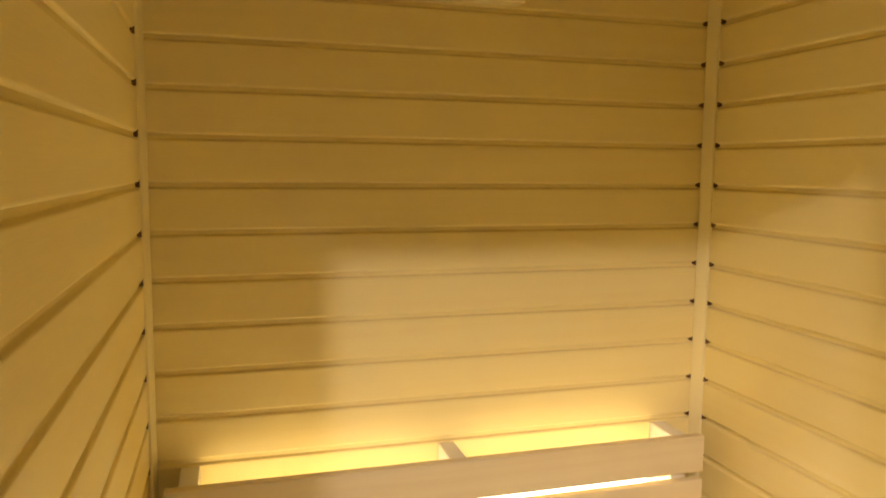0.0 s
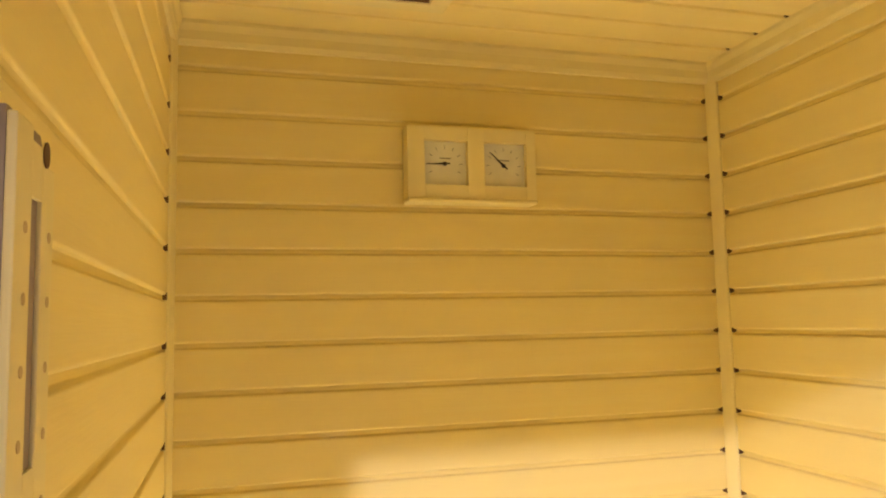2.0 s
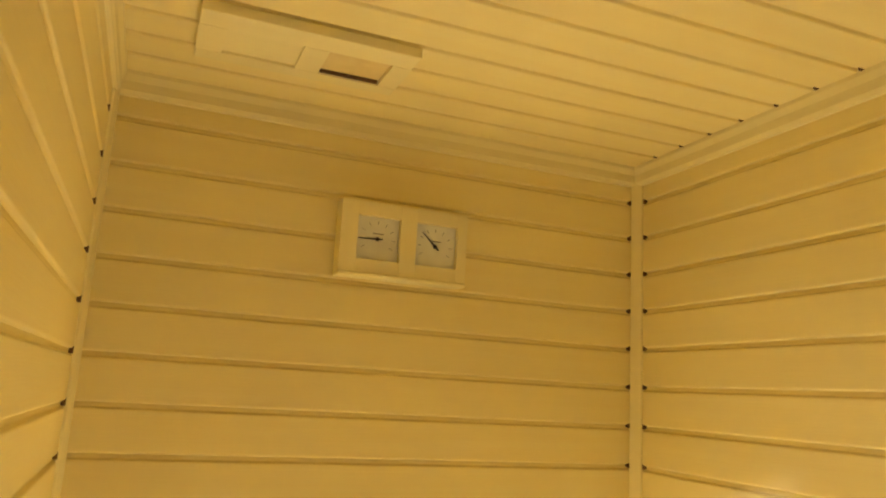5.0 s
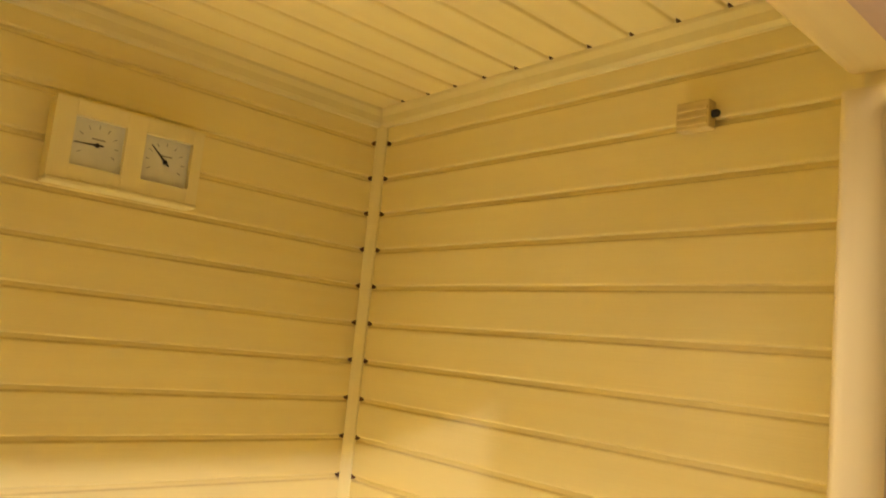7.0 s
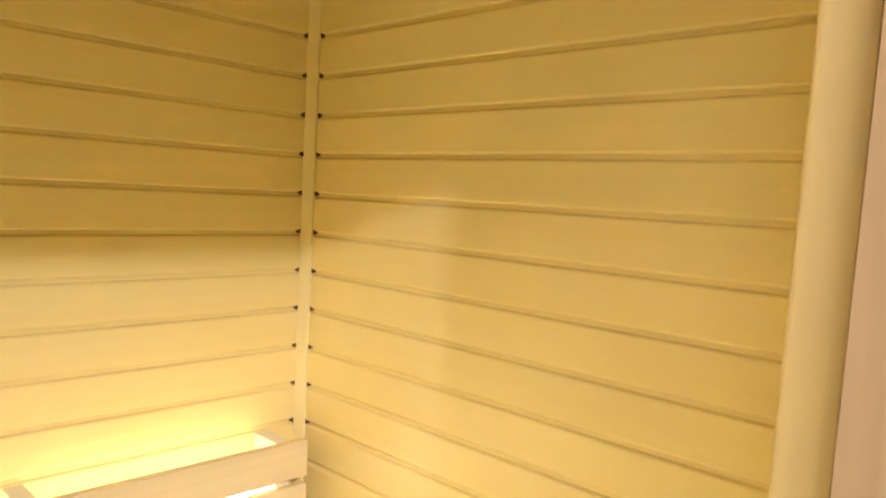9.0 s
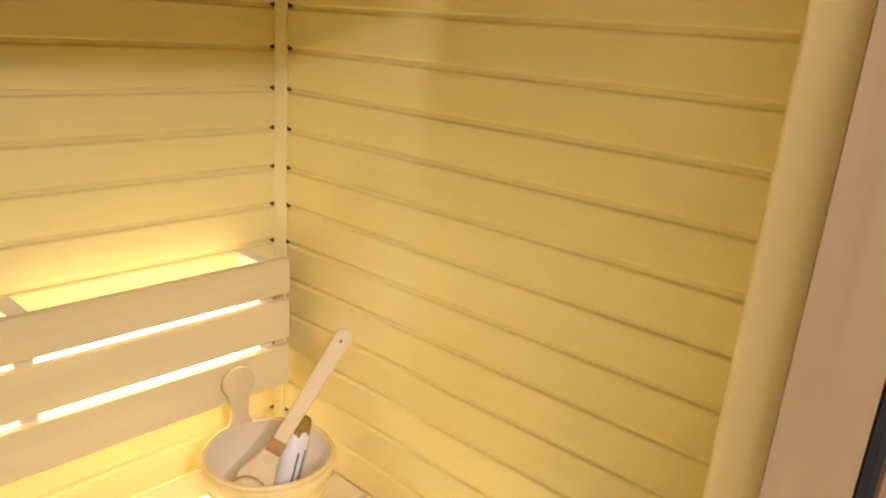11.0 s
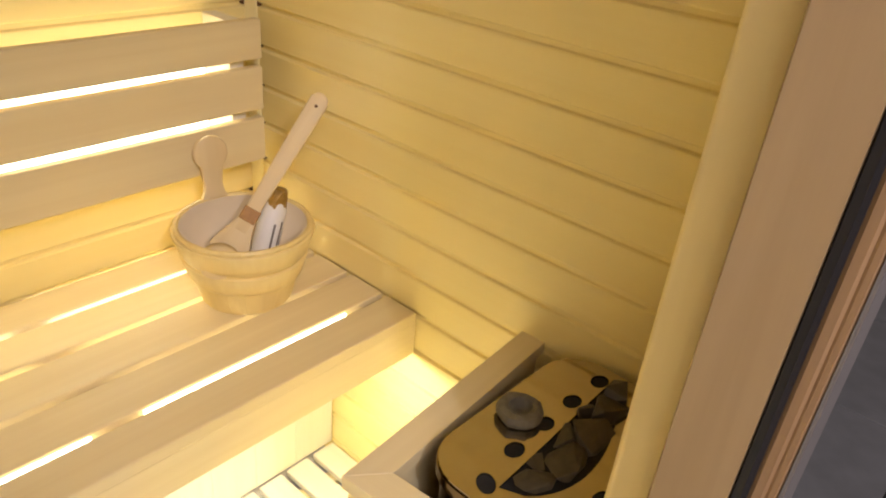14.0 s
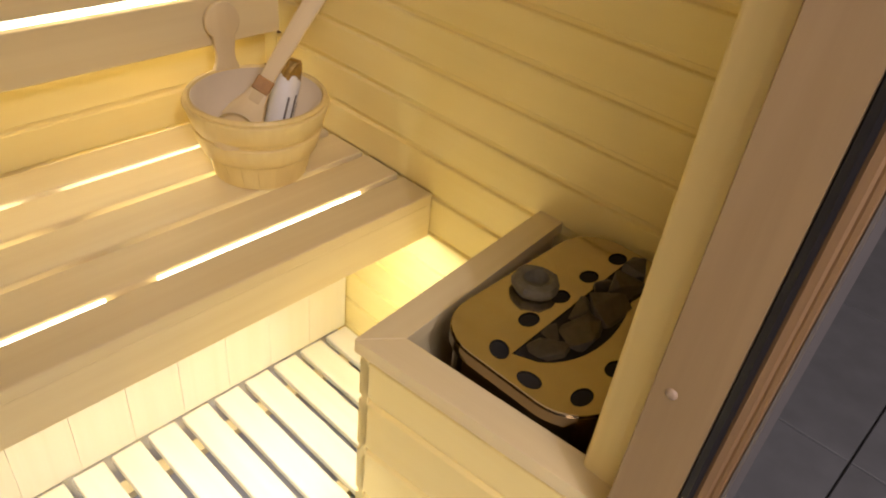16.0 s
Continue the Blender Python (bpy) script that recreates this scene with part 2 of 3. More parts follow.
# ceiling boards, joined
cb = bmesh.new()
src = plank_mesh("tmp_board", WID + 0.03, M_CLAD, CPITCH)
y = CY0
while y > FRONT - 0.05:
    one = bmesh.new()
    one.from_mesh(src)
    one.transform(pose(-WID - 0.015, y, TOP - 0.003) @ Matrix.Rotation(radians(90), 4, "X"))
    tmp = bpy.data.meshes.new("t")
    one.to_mesh(tmp)
    one.free()
    cb.from_mesh(tmp)
    bpy.data.meshes.remove(tmp)
    y -= CPITCH
bpy.data.meshes.remove(src)
box(cb, -WID - 0.06, 0.06, FRONT, 0.06, TOP + 0.014, TOP + 0.05)
box(cb, -WID, 0, CY0, 0.016, TOP - 0.003, TOP + 0.014)
ceiling = solid("ceiling", cb, M_CLAD, "ceiling of pale tongue-and-groove boards", "ceiling")

# trims in the corners
corner = [(0.002, 0.002), (-0.0135, 0.002), (-0.0132, -0.003), (-0.010, -0.013), (-0.007, -0.021), (-0.004, -0.0262), (0.002, -0.0268)]
trim_1 = solid("trim_1", prism(corner, DUCK, TOP - 0.01), M_TRIM, "pale wooden batten in the corner of the cladding", "trim")
lcorner = [(-WID - 0.002, 0.002), (-WID + 0.0105, 0.002), (-WID + 0.0105, -0.008), (-WID + 0.007, -0.022), (-WID + 0.004, -0.030), (-WID - 0.002, -0.031)]
trim_2 = solid("trim_2", prism(lcorner, DUCK, TOP - 0.01), M_TRIM, "pale wooden batten in the corner of the cladding", "trim")
cove = lambda s: [(0.002 * s, TOP + 0.002), (-0.018 * s, TOP + 0.002), (-0.017 * s, TOP - 0.010), (-0.012 * s, TOP - 0.022), (-0.011 * s, TOP - 0.038), (-0.007 * s, TOP - 0.046), (0.002 * s, TOP - 0.047)]
trim_3 = solid("trim_3", prism(cove(1), FRONT, 0.0, "y"), M_TRIMX, "pale moulding along the top of the cladding", "trim")
solid("trim_4", prism([(-WID + p[0] * 1.0, p[1]) for p in cove(-1)], FRONT, 0.0, "y"), M_TRIMX, "pale moulding along the top of the cladding", "trim")
solid("trim_5", prism(cove(1), -WID, 0.0, "x"), M_TRIMX, "pale moulding along the top of the cladding", "trim")


# ---- door frame ----
door = thing("door_1", -0.40, -1.2, 0, "open doorway with a wooden frame and a black seal", "door", kind="structure")
JX = -0.424


LEAN = 0.014


def leaned(bm):
    """The frame stands a little out of plumb."""
    for v in bm.verts:
        v.co.y += LEAN * (1.2 - v.co.z)
    return bm


def upright(x, s, pts, z1, mat, name, label="", z0=-0.06):
    return part(name, leaned(prism([(x + s * a, b) for a, b in pts], z0, z1)), mat, door, label)


def arc(cx, cy, r, a0, a1, n=5):
    return [(cx + r * math.cos(radians(a0 + (a1 - a0) * i / n)), cy + r * math.sin(radians(a0 + (a1 - a0) * i / n))) for i in range(n + 1)]


def jamb(x, s, head):
    """Uprights of one side; s = 1 where the wood lies to the positive x."""
    inner = [(0.09, -1.117)] + arc(0.058, -1.125, 0.008, 90, 180) + [(0.050, -1.150), (0.053, -1.172), (0.09, -1.172)]
    upright(x, s, inner, head, M_CASE, "inner_casing", "pale rounded inner casing")
    upright(x, s, [(0.068, -1.1722), (0.003, -1.1722), (0.001, -1.174), (0.001, -1.230), (0.068, -1.230)], head, M_FRAME, "jamb_board", "pinkish brown jamb board")
    upright(x, s, [(0.068, -1.230), (0.006, -1.2302), (0.002, -1.232), (0.002, -1.238), (0.007, -1.241), (0.068, -1.241)], head, M_RUBBER, "seal", "black rubber seal")
    upright(x, s, [(0.068, -1.241), (0.010, -1.241), (0.008, -1.244), (0.008, -1.250), (0.011, -1.252), (0.010, -1.254), (0.010, -1.258), (0.014, -1.260), (0.068, -1.260)], head, M_FRAMEO, "outer_casing", "brown grooved outer casing")
    upright(x, s, [(0.068, -1.2602), (0.011, -1.2602), (0.011, -1.2632), (0.068, -1.2632)], head, M_GREY, "edge_strip", "thin grey edge strip")


jamb(JX, 1, HEAD)
jamb(DX0 + 0.006, -1, HEAD)
part("head_inner_casing", leaned(prism([(-1.117, HEAD + 0.06)] + [(b, HEAD + a) for a, b in arc(0.028, -1.130, 0.013, 90, 180)] + [(-1.172, HEAD + 0.015), (-1.172, HEAD + 0.06)], DX0, JX + 0.058, "x")), M_CASEX, door, "pale rounded inner casing")
part("head_board", leaned(boxed(DX0, JX, -1.230, -1.172, HEAD + 0.004, HEAD + 0.05)), M_FRAMEX, door, "pinkish brown head board")
part("head_seal", leaned(boxed(DX0, JX, -1.241, -1.230, HEAD + 0.003, HEAD + 0.05, bev=0.002)), M_RUBBER, door, "black rubber seal")
part("head_outer_casing", leaned(boxed(DX0, JX, -1.262, -1.241, HEAD + 0.010, HEAD + 0.06, bev=0.003)), M_FRAMEX, door)


def screw(x, y, z):
    part("screw", lathe([(0, 0.0025), (0.003, 0.0024), (0.0055, 0.0012), (0.006, -0.001), (0, -0.001)], 16), M_SCREW, door, "round screw cap", True,
         pose(x, y, z) @ Matrix.Rotation(radians(-90), 4, "Y"))


screw(JX + 0.0012, -1.191 + LEAN * 0.4, 0.80)
screw(JX + 0.0012, -1.190, 1.592)

# ---- the hall outside ----
solid("ground", boxed(-4.5, 3.2, -6.5, 2.5, -0.12, -0.068), M_JOINT, "dark joints between the grey floor tiles", "floor")
hw = bmesh.new()
box(hw, -4.6, -4.5, -6.5, 2.5, -0.1, 3.2)
box(hw, 3.2, 3.3, -6.5, 2.5, -0.1, 3.2)
box(hw, -4.6, 3.3, -6.6, -6.5, -0.1, 3.2)
box(hw, -4.6, 3.3, 2.5, 2.6, -0.1, 3.2)
solid("wall_hall", hw, M_HALL, "plain painted walls of the hall", "wall")
solid("ceiling_hall", boxed(-4.6, 3.3, -6.6, 2.6, 3.12, 3.2), M_HALL, "plain painted ceiling of the hall", "ceiling")

# ---- duckboard ----
duck = thing("duckboard", -0.55, -0.7, DUCK, "pale slatted wooden duckboard lying on the grey floor", "duckboard")
sl = mesh_of(boxed(-0.0305, 0.0305, -0.424, 0.424, -0.018, 0, bev=0.002, seg=1), "slat", M_BENCHY)
for i in range(15):
    xc = -0.0345 - 0.0766 * i
    if xc > -WID + 0.02:
        share("slat", sl, duck, pose(xc, -0.6985, DUCK, 0, 0, random.uniform(-0.1, 0.1)))
for yb in (-0.345, -0.62, -0.90, -1.07):
    part("bearer", boxed(-WID + 0.02, -0.02, yb - 0.017, yb + 0.017, FLOOR + 0.002, DUCK - 0.0185, bev=0.002), M_BENCH, duck)

# ---- bench ----
BT = 0.502
bench = thing("bench", -0.55, -0.27, BT, "pale slatted wooden sauna bench lit from beneath", "bench")
for y0, y1 in ((-0.098, -0.012), (-0.205, -0.112), (-0.314, -0.219), (-0.421, -0.328), (-0.517, -0.435)):
    part("bench_board", boxed(-WID + 0.006, -0.003, y0, y1, BT - 0.024, BT, bev=0.003), M_BENCH, bench)
part("fascia", boxed(-WID + 0.004, -0.001, -0.5155, -0.498, 0.402, BT - 0.0245, bev=0.002), M_BENCH, bench)
for xb in (-1.05, -0.55, -0.05):
    part("cross_beam", boxed(xb - 0.04, xb + 0.04, -0.497, -0.005, 0.418, BT - 0.0245, bev=0.002), M_BENCH, bench)
px = -0.004
while px > -WID + 0.02:
    part("skirt_board", boxed(max(px - 0.1082, -WID + 0.002), px, -0.272, -0.258, DUCK + 0.001, 0.417, bev=0.0012), M_BENCHZ, bench)
    px -= 0.1085

# emissive strips laid on board edges, in place of light from the lamps below
for ys, zs in ((-0.4226, 0.486), (-0.099, 0.474)):
    strip = thing("led_strip", -0.5, ys, zs, "glowing strip standing for the brightly lit edge of a bench board", "light strip", "light strips")
    for xa, xb in ((-1.005, -0.595), (-0.512, -0.102)):
        part("diffuser", boxed(xa, xb, ys - 0.0012, ys + 0.0014, zs - 0.008, zs + 0.010, bev=0.0005), M_LED, strip)

# ---- backrest ----
rest = thing("backrest", -0.55, -0.1, 0.84, "three pale backrest slats lit from behind", "backrest")
for z0, z1 in ((0.905, 0.981), (0.804, 0.890), (0.697, 0.787)):
    part("slat", boxed(-1.072, -0.049, -0.107, -0.087, z0, z1, bev=0.003), M_BENCH, rest)
for xb in (-1.035, -0.562, -0.094):
    part("bracket", boxed(xb - 0.016, xb + 0.016, -0.0865, -0.001, 0.70, 0.979, bev=0.002), M_BENCHZ, rest)
for zc in (0.840, 0.740):
    strip = thing("led_strip", -0.5, -0.003, zc, "glowing warm white light strip on the wall behind the backrest", "light strip", "light strips")
    for xa, xb in ((-1.015, -0.582), (-0.542, -0.114)):
        part("diffuser", boxed(xa, xb, -0.0045, -0.0006, zc - 0.018, zc + 0.034, bev=0.0015), M_LED, strip)

# ---- heater guard ----
guard = thing("heater_guard", -0.2, -0.95, 0.3, "pale wooden guard box round the sauna heater", "heater guard")
GX, GY, GT = -0.431, -0.764, 0.590
def mitred(pts):
    """A flat rail with softened edges, its corner cut at a slant."""
    bm = prism(pts, GT - 0.022, GT)
    bmesh.ops.bevel(bm, geom=list(bm.edges), offset=0.0005, segments=1, affect="EDGES", profile=0.5)
    return bm


part("top_rail", mitred([(GX - 0.006, GY + 0.006), (-0.001, GY + 0.006), (-0.001, GY - 0.040), (GX + 0.042, GY - 0.040)]), M_BENCH, guard)
part("top_rail", mitred([(GX - 0.006, GY + 0.0058), (GX + 0.042, GY - 0.0402), (GX + 0.042, FRONT + 0.012), (GX - 0.006, FRONT + 0.012)]), M_RAILY, guard)
part("inner_panel", boxed(GX + 0.017, -0.002, GY - 0.030, GY - 0.017, DUCK, GT - 0.023), M_BENCH, guard)
part("inner_panel", boxed(GX + 0.017, GX + 0.031, FRONT + 0.012, GY - 0.031, DUCK, GT - 0.023), M_RAILY, guard)
for hh, zz in ((0.076, 0.4905), (0.102, 0.3885), (0.102, 0.2865), (0.102, 0.1845), (0.102, 0.0825), (0.085, -0.0030)):
    share("plank", plank_mesh("plank", -0.002 - GX, M_CLAD, hh), guard, Matrix.Translation((-0.002, GY, zz)) @ Matrix.Rotation(radians(180), 4, "Z"))
    share("plank", plank_mesh("plank", GY - FRONT - 0.012, M_CLAD, hh), guard, Matrix.Translation((GX, GY, zz)) @ Matrix.Rotation(radians(-90), 4, "Z"))
guard.matrix_world = Matrix.Translation((0, -0.76, 0)) @ Matrix.Rotation(radians(5.2), 4, "Z") @ Matrix.Translation((0, 0.76, 0)) @ guard.matrix_world


# ---- heater ----
heater = thing("sauna_heater", -0.2, -0.965, 0.3, "steel sauna heater with a perforated top and dark stones", "heater")
HX0, HX1, HY0, HY1, HZ = -0.365, -0.020, -1.097, -0.860, 0.621


def rounded(x0, x1, y0, y1, r, n=8):
    pts = []
    for cx, cy, a0 in ((x1 - r, y1 - r, 0), (x0 + r, y1 - r, 90), (x0 + r, y0 + r, 180), (x1 - r, y0 + r, 270)):
        for i in range(n + 1):
            a = radians(a0 + 90 * i / n)
            pts.append((cx + r * math.cos(a), cy + r * math.sin(a)))
    return pts


def slab_with_holes(outer, holes, z0, z1):
    """A plate between z0 and z1 with through holes."""
    bm = bmesh.new()
    loops = [outer] + holes
    edges = []
    for lp in loops:
        vs = [bm.verts.new((p[0], p[1], z1)) for p in lp]
        edges += [bm.edges.new((vs[i], vs[(i + 1) % len(vs)])) for i in range(len(vs))]
    r = bmesh.ops.triangle_fill(bm, use_beauty=True, use_dissolve=False, edges=edges)
    faces = [f for f in r["geom"] if isinstance(f, bmesh.types.BMFace)]
    ext = bmesh.ops.extrude_face_region(bm, geom=faces)
    for v in [g for g in ext["geom"] if isinstance(g, bmesh.types.BMVert)]:
        v.co.z = z0
    bmesh.ops.recalc_face_normals(bm, faces=list(bm.faces))
    return bm


def disc(cx, cy, rx, ry, n=20, turn=0):
    c, s = math.cos(radians(turn)), math.sin(radians(turn))
    pts = [(rx * math.cos(2 * math.pi * i / n), ry * math.sin(2 * math.pi * i / n)) for i in range(n)]
    return [(cx + c * a - s * b, cy + s * a + c * b) for a, b in pts]


def lens_opening(xa, xb, yb, depth, n=22):
    """Straight at the back, bowed out towards the front."""
    back = [(xb + (xa - xb) * i / 4, yb + 0.013 * (xb - (xb + (xa - xb) * i / 4)) / (xa - xb)) for i in range(5)]
    bow = [(xa + (xb - xa) * (i / n), back[-1][1] + (back[0][1] - back[-1][1]) * i / n - depth * math.sin(math.pi * (i / n) ** 0.72) ** 0.72) for i in range(1, n)]
    return back + bow


opening = lens_opening(-0.328, -0.036, -0.951, 0.070)
back_holes = [disc(x, y, 0.0165, 0.0125) for x, y in ((-0.055, -0.939), (-0.124, -0.936), (-0.192, -0.936), (-0.262, -0.938))]
end_holes = [disc(-0.334, -0.949, 0.0125, 0.0175, turn=-42), disc(-0.346, -1.006, 0.0125, 0.0165)]
front_holes = [disc(x, -1.064, 0.0175, 0.0115) for x in (-0.320, -0.25, -0.18, -0.11, -0.05)]
part("top_plate", slab_with_holes(rounded(HX0, HX1, HY0, HY1, 0.066), [opening] + back_holes + end_holes + front_holes, HZ - 0.004, HZ), M_STEEL, heater, "brushed steel top plate with round holes")
part("top_rim", prism(rounded(HX0 - 0.002, HX1 + 0.002, HY0 - 0.002, HY1 + 0.002, 0.068), HZ - 0.020, HZ - 0.0045), M_STEELD, heater)
part("body", prism(rounded(HX0 + 0.006, HX1 - 0.006, HY0 + 0.006, HY1 - 0.006, 0.060), 0.16, HZ - 0.0205), M_STEELD, heater, "dark steel casing")
# thin black sheet under the plate in place of the shaded interior
part("hole_shade_sheet", prism(rounded(HX0 + 0.004, HX1 - 0.004, HY0 + 0.004, HY1 - 0.004, 0.062), HZ - 0.0044, HZ - 0.0041), M_HOLE, heater, "black sheet standing for the shade inside the heater")
for sx in (-0.30, -0.09):
    part("foot", boxed(sx - 0.02, sx + 0.02, -1.03, -0.90, DUCK + 0.0005, 0.16, bev=0.004), M_STEELD, heater)


def rock(rx, ry, rz, seed):
    """An angular broken slab."""
    rnd = random.Random(seed)
    bm = bmesh.new()
    for _ in range(12):
        v = Vector((rnd.gauss(0, 1), rnd.gauss(0, 1), rnd.gauss(0, 1))).normalized()
        bm.verts.new((v.x * rx, v.y * ry, max(-0.7, min(0.7, v.z)) * rz))
    bmesh.ops.convex_hull(bm, input=list(bm.verts))
    for v in [v for v in bm.verts if not v.link_faces]:
        bm.verts.remove(v)
    bmesh.ops.bevel(bm, geom=list(bm.edges), offset=0.0008, segments=1, affect="EDGES", profile=0.5)
    return bm


rs = random.Random(5)
spots = [(-0.283, -0.990, 0.036, 0.026, 0.016, 0.002, -22), (-0.226, -0.998, 0.040, 0.030, 0.022, 0.006, 8), (-0.166, -0.992, 0.042, 0.034, 0.026, 0.010, -14),
         (-0.196, -0.972, 0.030, 0.018, 0.022, 0.006, 12), (-0.110, -0.990, 0.038, 0.033, 0.026, 0.010, 20), (-0.072, -0.974, 0.030, 0.024, 0.028, 0.012, -10), (-0.250, -0.972, 0.034, 0.015, 0.018, 0.001, -4),
         (-0.135, -0.968, 0.026, 0.017, 0.022, 0.006, 10)]
for k, (x, yr, rx, ry, rz, up, turn) in enumerate(spots):
    stone = tagged(new("stone", mesh_of(rock(rx, ry, rz, k + 21), "stone", M_STONE)), "dark brown-grey broken heater stone", "stone", "heater stones")
    stone.matrix_world = pose(x, yr, HZ + up - 0.008, rs.uniform(-8, 8), rs.uniform(-10, 10), turn)

# the hollow stone on the plate
cup = lathe([(0, 0.002), (0.012, 0.002), (0.0165, 0.010), (0.0185, 0.0215), (0.0245, 0.0240), (0.032, 0.020), (0.0355, 0.011), (0.032, 0.002), (0.026, 0.0), (0, 0.0)], 15)
for v in cup.verts:
    v.co += v.co.normalized() * 0.0035 * noise.noise(v.co * 60)
cupo = tagged(new("hollow_stone", mesh_of(cup, "hollow_stone", M_STONE2)), "grey rough stone with a hollow, lying on the heater", "stone")
cupo.matrix_world = pose(-0.206, -0.902, HZ + 0.0005, 0, 0, 20) @ Matrix.Diagonal((0.95, 0.95, 0.85, 1))

# ---- bucket ----
BX, BY, BH, R0, R1 = -0.2015, -0.247, 0.156, 0.086, 0.127
bucket = thing("bucket", BX, BY, BT, "pale wooden sauna bucket with grip and hoops on a bench", "bucket")
BM = pose(BX, BY, BT + 0.0005)
NST = 20
EAR = 5


def stave_bm(a0, a1, th=0.011):
    bm = bmesh.new()
    n = 3
    grid = []
    for i in range(n + 1):
        a = a0 + (a1 - a0) * i / n
        c, s = math.cos(a), math.sin(a)
        grid.append([bm.verts.new((r * c, r * s, z)) for r, z in ((R0 - th, 0.0), (R0 - 0.002, 0.0), (R0, 0.003), (R1, BH - 0.004), (R1 - 0.003, BH), (R1 - th + 0.003, BH), (R1 - th, BH - 0.004))])
    m = len(grid[0])
    for p, q in zip(grid, grid[1:]):
        for j in range(m):
            bm.faces.new((p[j], q[j], q[(j + 1) % m], p[(j + 1) % m]))
    bm.faces.new(grid[0][::-1])
    bm.faces.new(grid[-1])
    bmesh.ops.recalc_face_normals(bm, faces=list(bm.faces))
    return bm


for i in range(NST):
    a = 2 * math.pi * i / NST
    part("stave", stave_bm(a + 0.0012, a + 2 * math.pi / NST - 0.0012), M_BUCKET, bucket, "", False, BM)


def radius(z):
    return R0 + (R1 - R0) * z / BH


for za, zb in ((0.105, 0.147), (0.055, 0.096)):
    o = 0.0062
    part("hoop", lathe([(radius(za) - 0.001, za), (radius(za) + o - 0.002, za), (radius(za) + o, za + 0.003), (radius(zb) + o, zb - 0.003), (radius(zb) + o - 0.002, zb), (radius(zb) - 0.001, zb)], 48), M_BUCKET, bucket, "pale wooden hoop", True, BM)
part("liner", lathe([(R1 - 0.0112, BH - 0.004), (R1 - 0.0125, BH - 0.003), (R0 - 0.008, 0.012), (R0 - 0.014, 0.008), (0, 0.008)], 48), M_LINER, bucket, "white plastic liner", True, BM)
part("bottom", lathe([(0, 0.0), (R0 - 0.012, 0.0), (R0 - 0.012, 0.007), (0, 0.007)], 32), M_BUCKET, bucket, "", False, BM)


def outline_plate(pts, th, bev=0.003):
    """A flat rounded plate in the local x, z plane, th thick along y."""
    bm = prism(pts, -th / 2, th / 2, "y")
    bmesh.ops.bevel(bm, geom=[e for e in bm.edges if len(e.link_faces) == 2 and e.calc_face_angle(0) > 1.0], offset=bev, segments=2, affect="EDGES", profile=0.5)
    return bm


def paddle(wn, wh, h0, h1, n=14):
    """Grip outline: a neck that swells into a round head."""
    r = wh / 2
    right = [(wn * 1.45, 0.0), (wn * 1.05, h0 * 0.35), (wn * 0.95, h0 * 0.7), (wn * 1.05, h0)]
    cz = h1 - r
    a0 = -50
    right += [(r * math.cos(radians(a0 + (90 - a0) * i / n)), cz + r * math.sin(radians(a0 + (90 - a0) * i / n))) for i in range(n + 1)]
    left = [(-x, z) for x, z in right[::-1][1:]]
    return right + left


tilt = math.atan2(R1 - R0, BH)
part("grip", outline_plate(paddle(0.019, 0.068, 0.045, 0.126), 0.013), M_LADLE, bucket, "rounded wooden grip", True,
     pose(BX, BY, BT) @ Matrix.Rotation(radians(83), 4, "Z") @ Matrix.Translation((R1 - 0.006, 0, BH - 0.003)) @ Matrix.Rotation(tilt * 0.25, 4, "Y") @ Matrix.Rotation(radians(90), 4, "Z"))

# ---- ladle ----
ladle = thing("ladle", -0.2, -0.29, 0.7, "pale wooden ladle with a brown leather band, leaning in the bucket", "ladle")
tip, low = Vector((-0.0610, -0.3060, 0.8906)), Vector((-0.2310, -0.2905, 0.6735))
axis = (tip - low).normalized()
side = axis.cross(Vector((-0.55, -0.72, 0.42))).normalized()
nor = side.cross(axis).normalized()
LM = Matrix(((side.x, nor.x, axis.x, low.x), (side.y, nor.y, axis.y, low.y), (side.z, nor.z, axis.z, low.z), (0, 0, 0, 1)))
ll = (tip - low).length
hp = [(0.0125, -0.012), (0.0135, 0.04), (0.0155, ll * 0.5), (0.0175, ll - 0.03)]
hp += [(0.0175 * math.cos(radians(a)), ll - 0.0175 + 0.0175 * math.sin(radians(a))) for a in (10, 30, 50, 70, 90)]
part("handle", outline_plate(hp + [(-x, z) for x, z in hp[::-1][1:]], 0.012), M_LADLE, ladle, "flat wooden handle", True, LM)
# no hole is cut: dark discs on both faces paint its shade
part("hang_hole_disc", lathe([(0, 0.0006), (0.0028, 0.0006), (0.003, 0.0), (0, 0.0)], 12), M_DARK, ladle, "dark disc standing for a small shaded hole", False, LM @ Matrix.Translation((0, -0.0061, ll - 0.026)) @ Matrix.Rotation(radians(90), 4, "X"))
part("hang_hole_disc", lathe([(0, 0.0006), (0.0028, 0.0006), (0.003, 0.0), (0, 0.0)], 12), M_DARK, ladle, "dark disc standing for a small shaded hole", False, LM @ Matrix.Translation((0, 0.0061, ll - 0.026)) @ Matrix.Rotation(radians(-90), 4, "X"))
part("band", boxed(-0.0155, 0.0155, -0.0078, 0.0078, 0.010, 0.036, bev=0.002), M_LEATHER, ladle, "brown leather band", False, LM)
part("neck", outline_plate([(-0.0165, 0.017), (-0.021, -0.006), (-0.031, -0.030), (-0.036, -0.056), (0.036, -0.056), (0.031, -0.030), (0.021, -0.006), (0.0165, 0.017)], 0.011), M_LADLE, ladle, "widening wooden neck", True, LM)
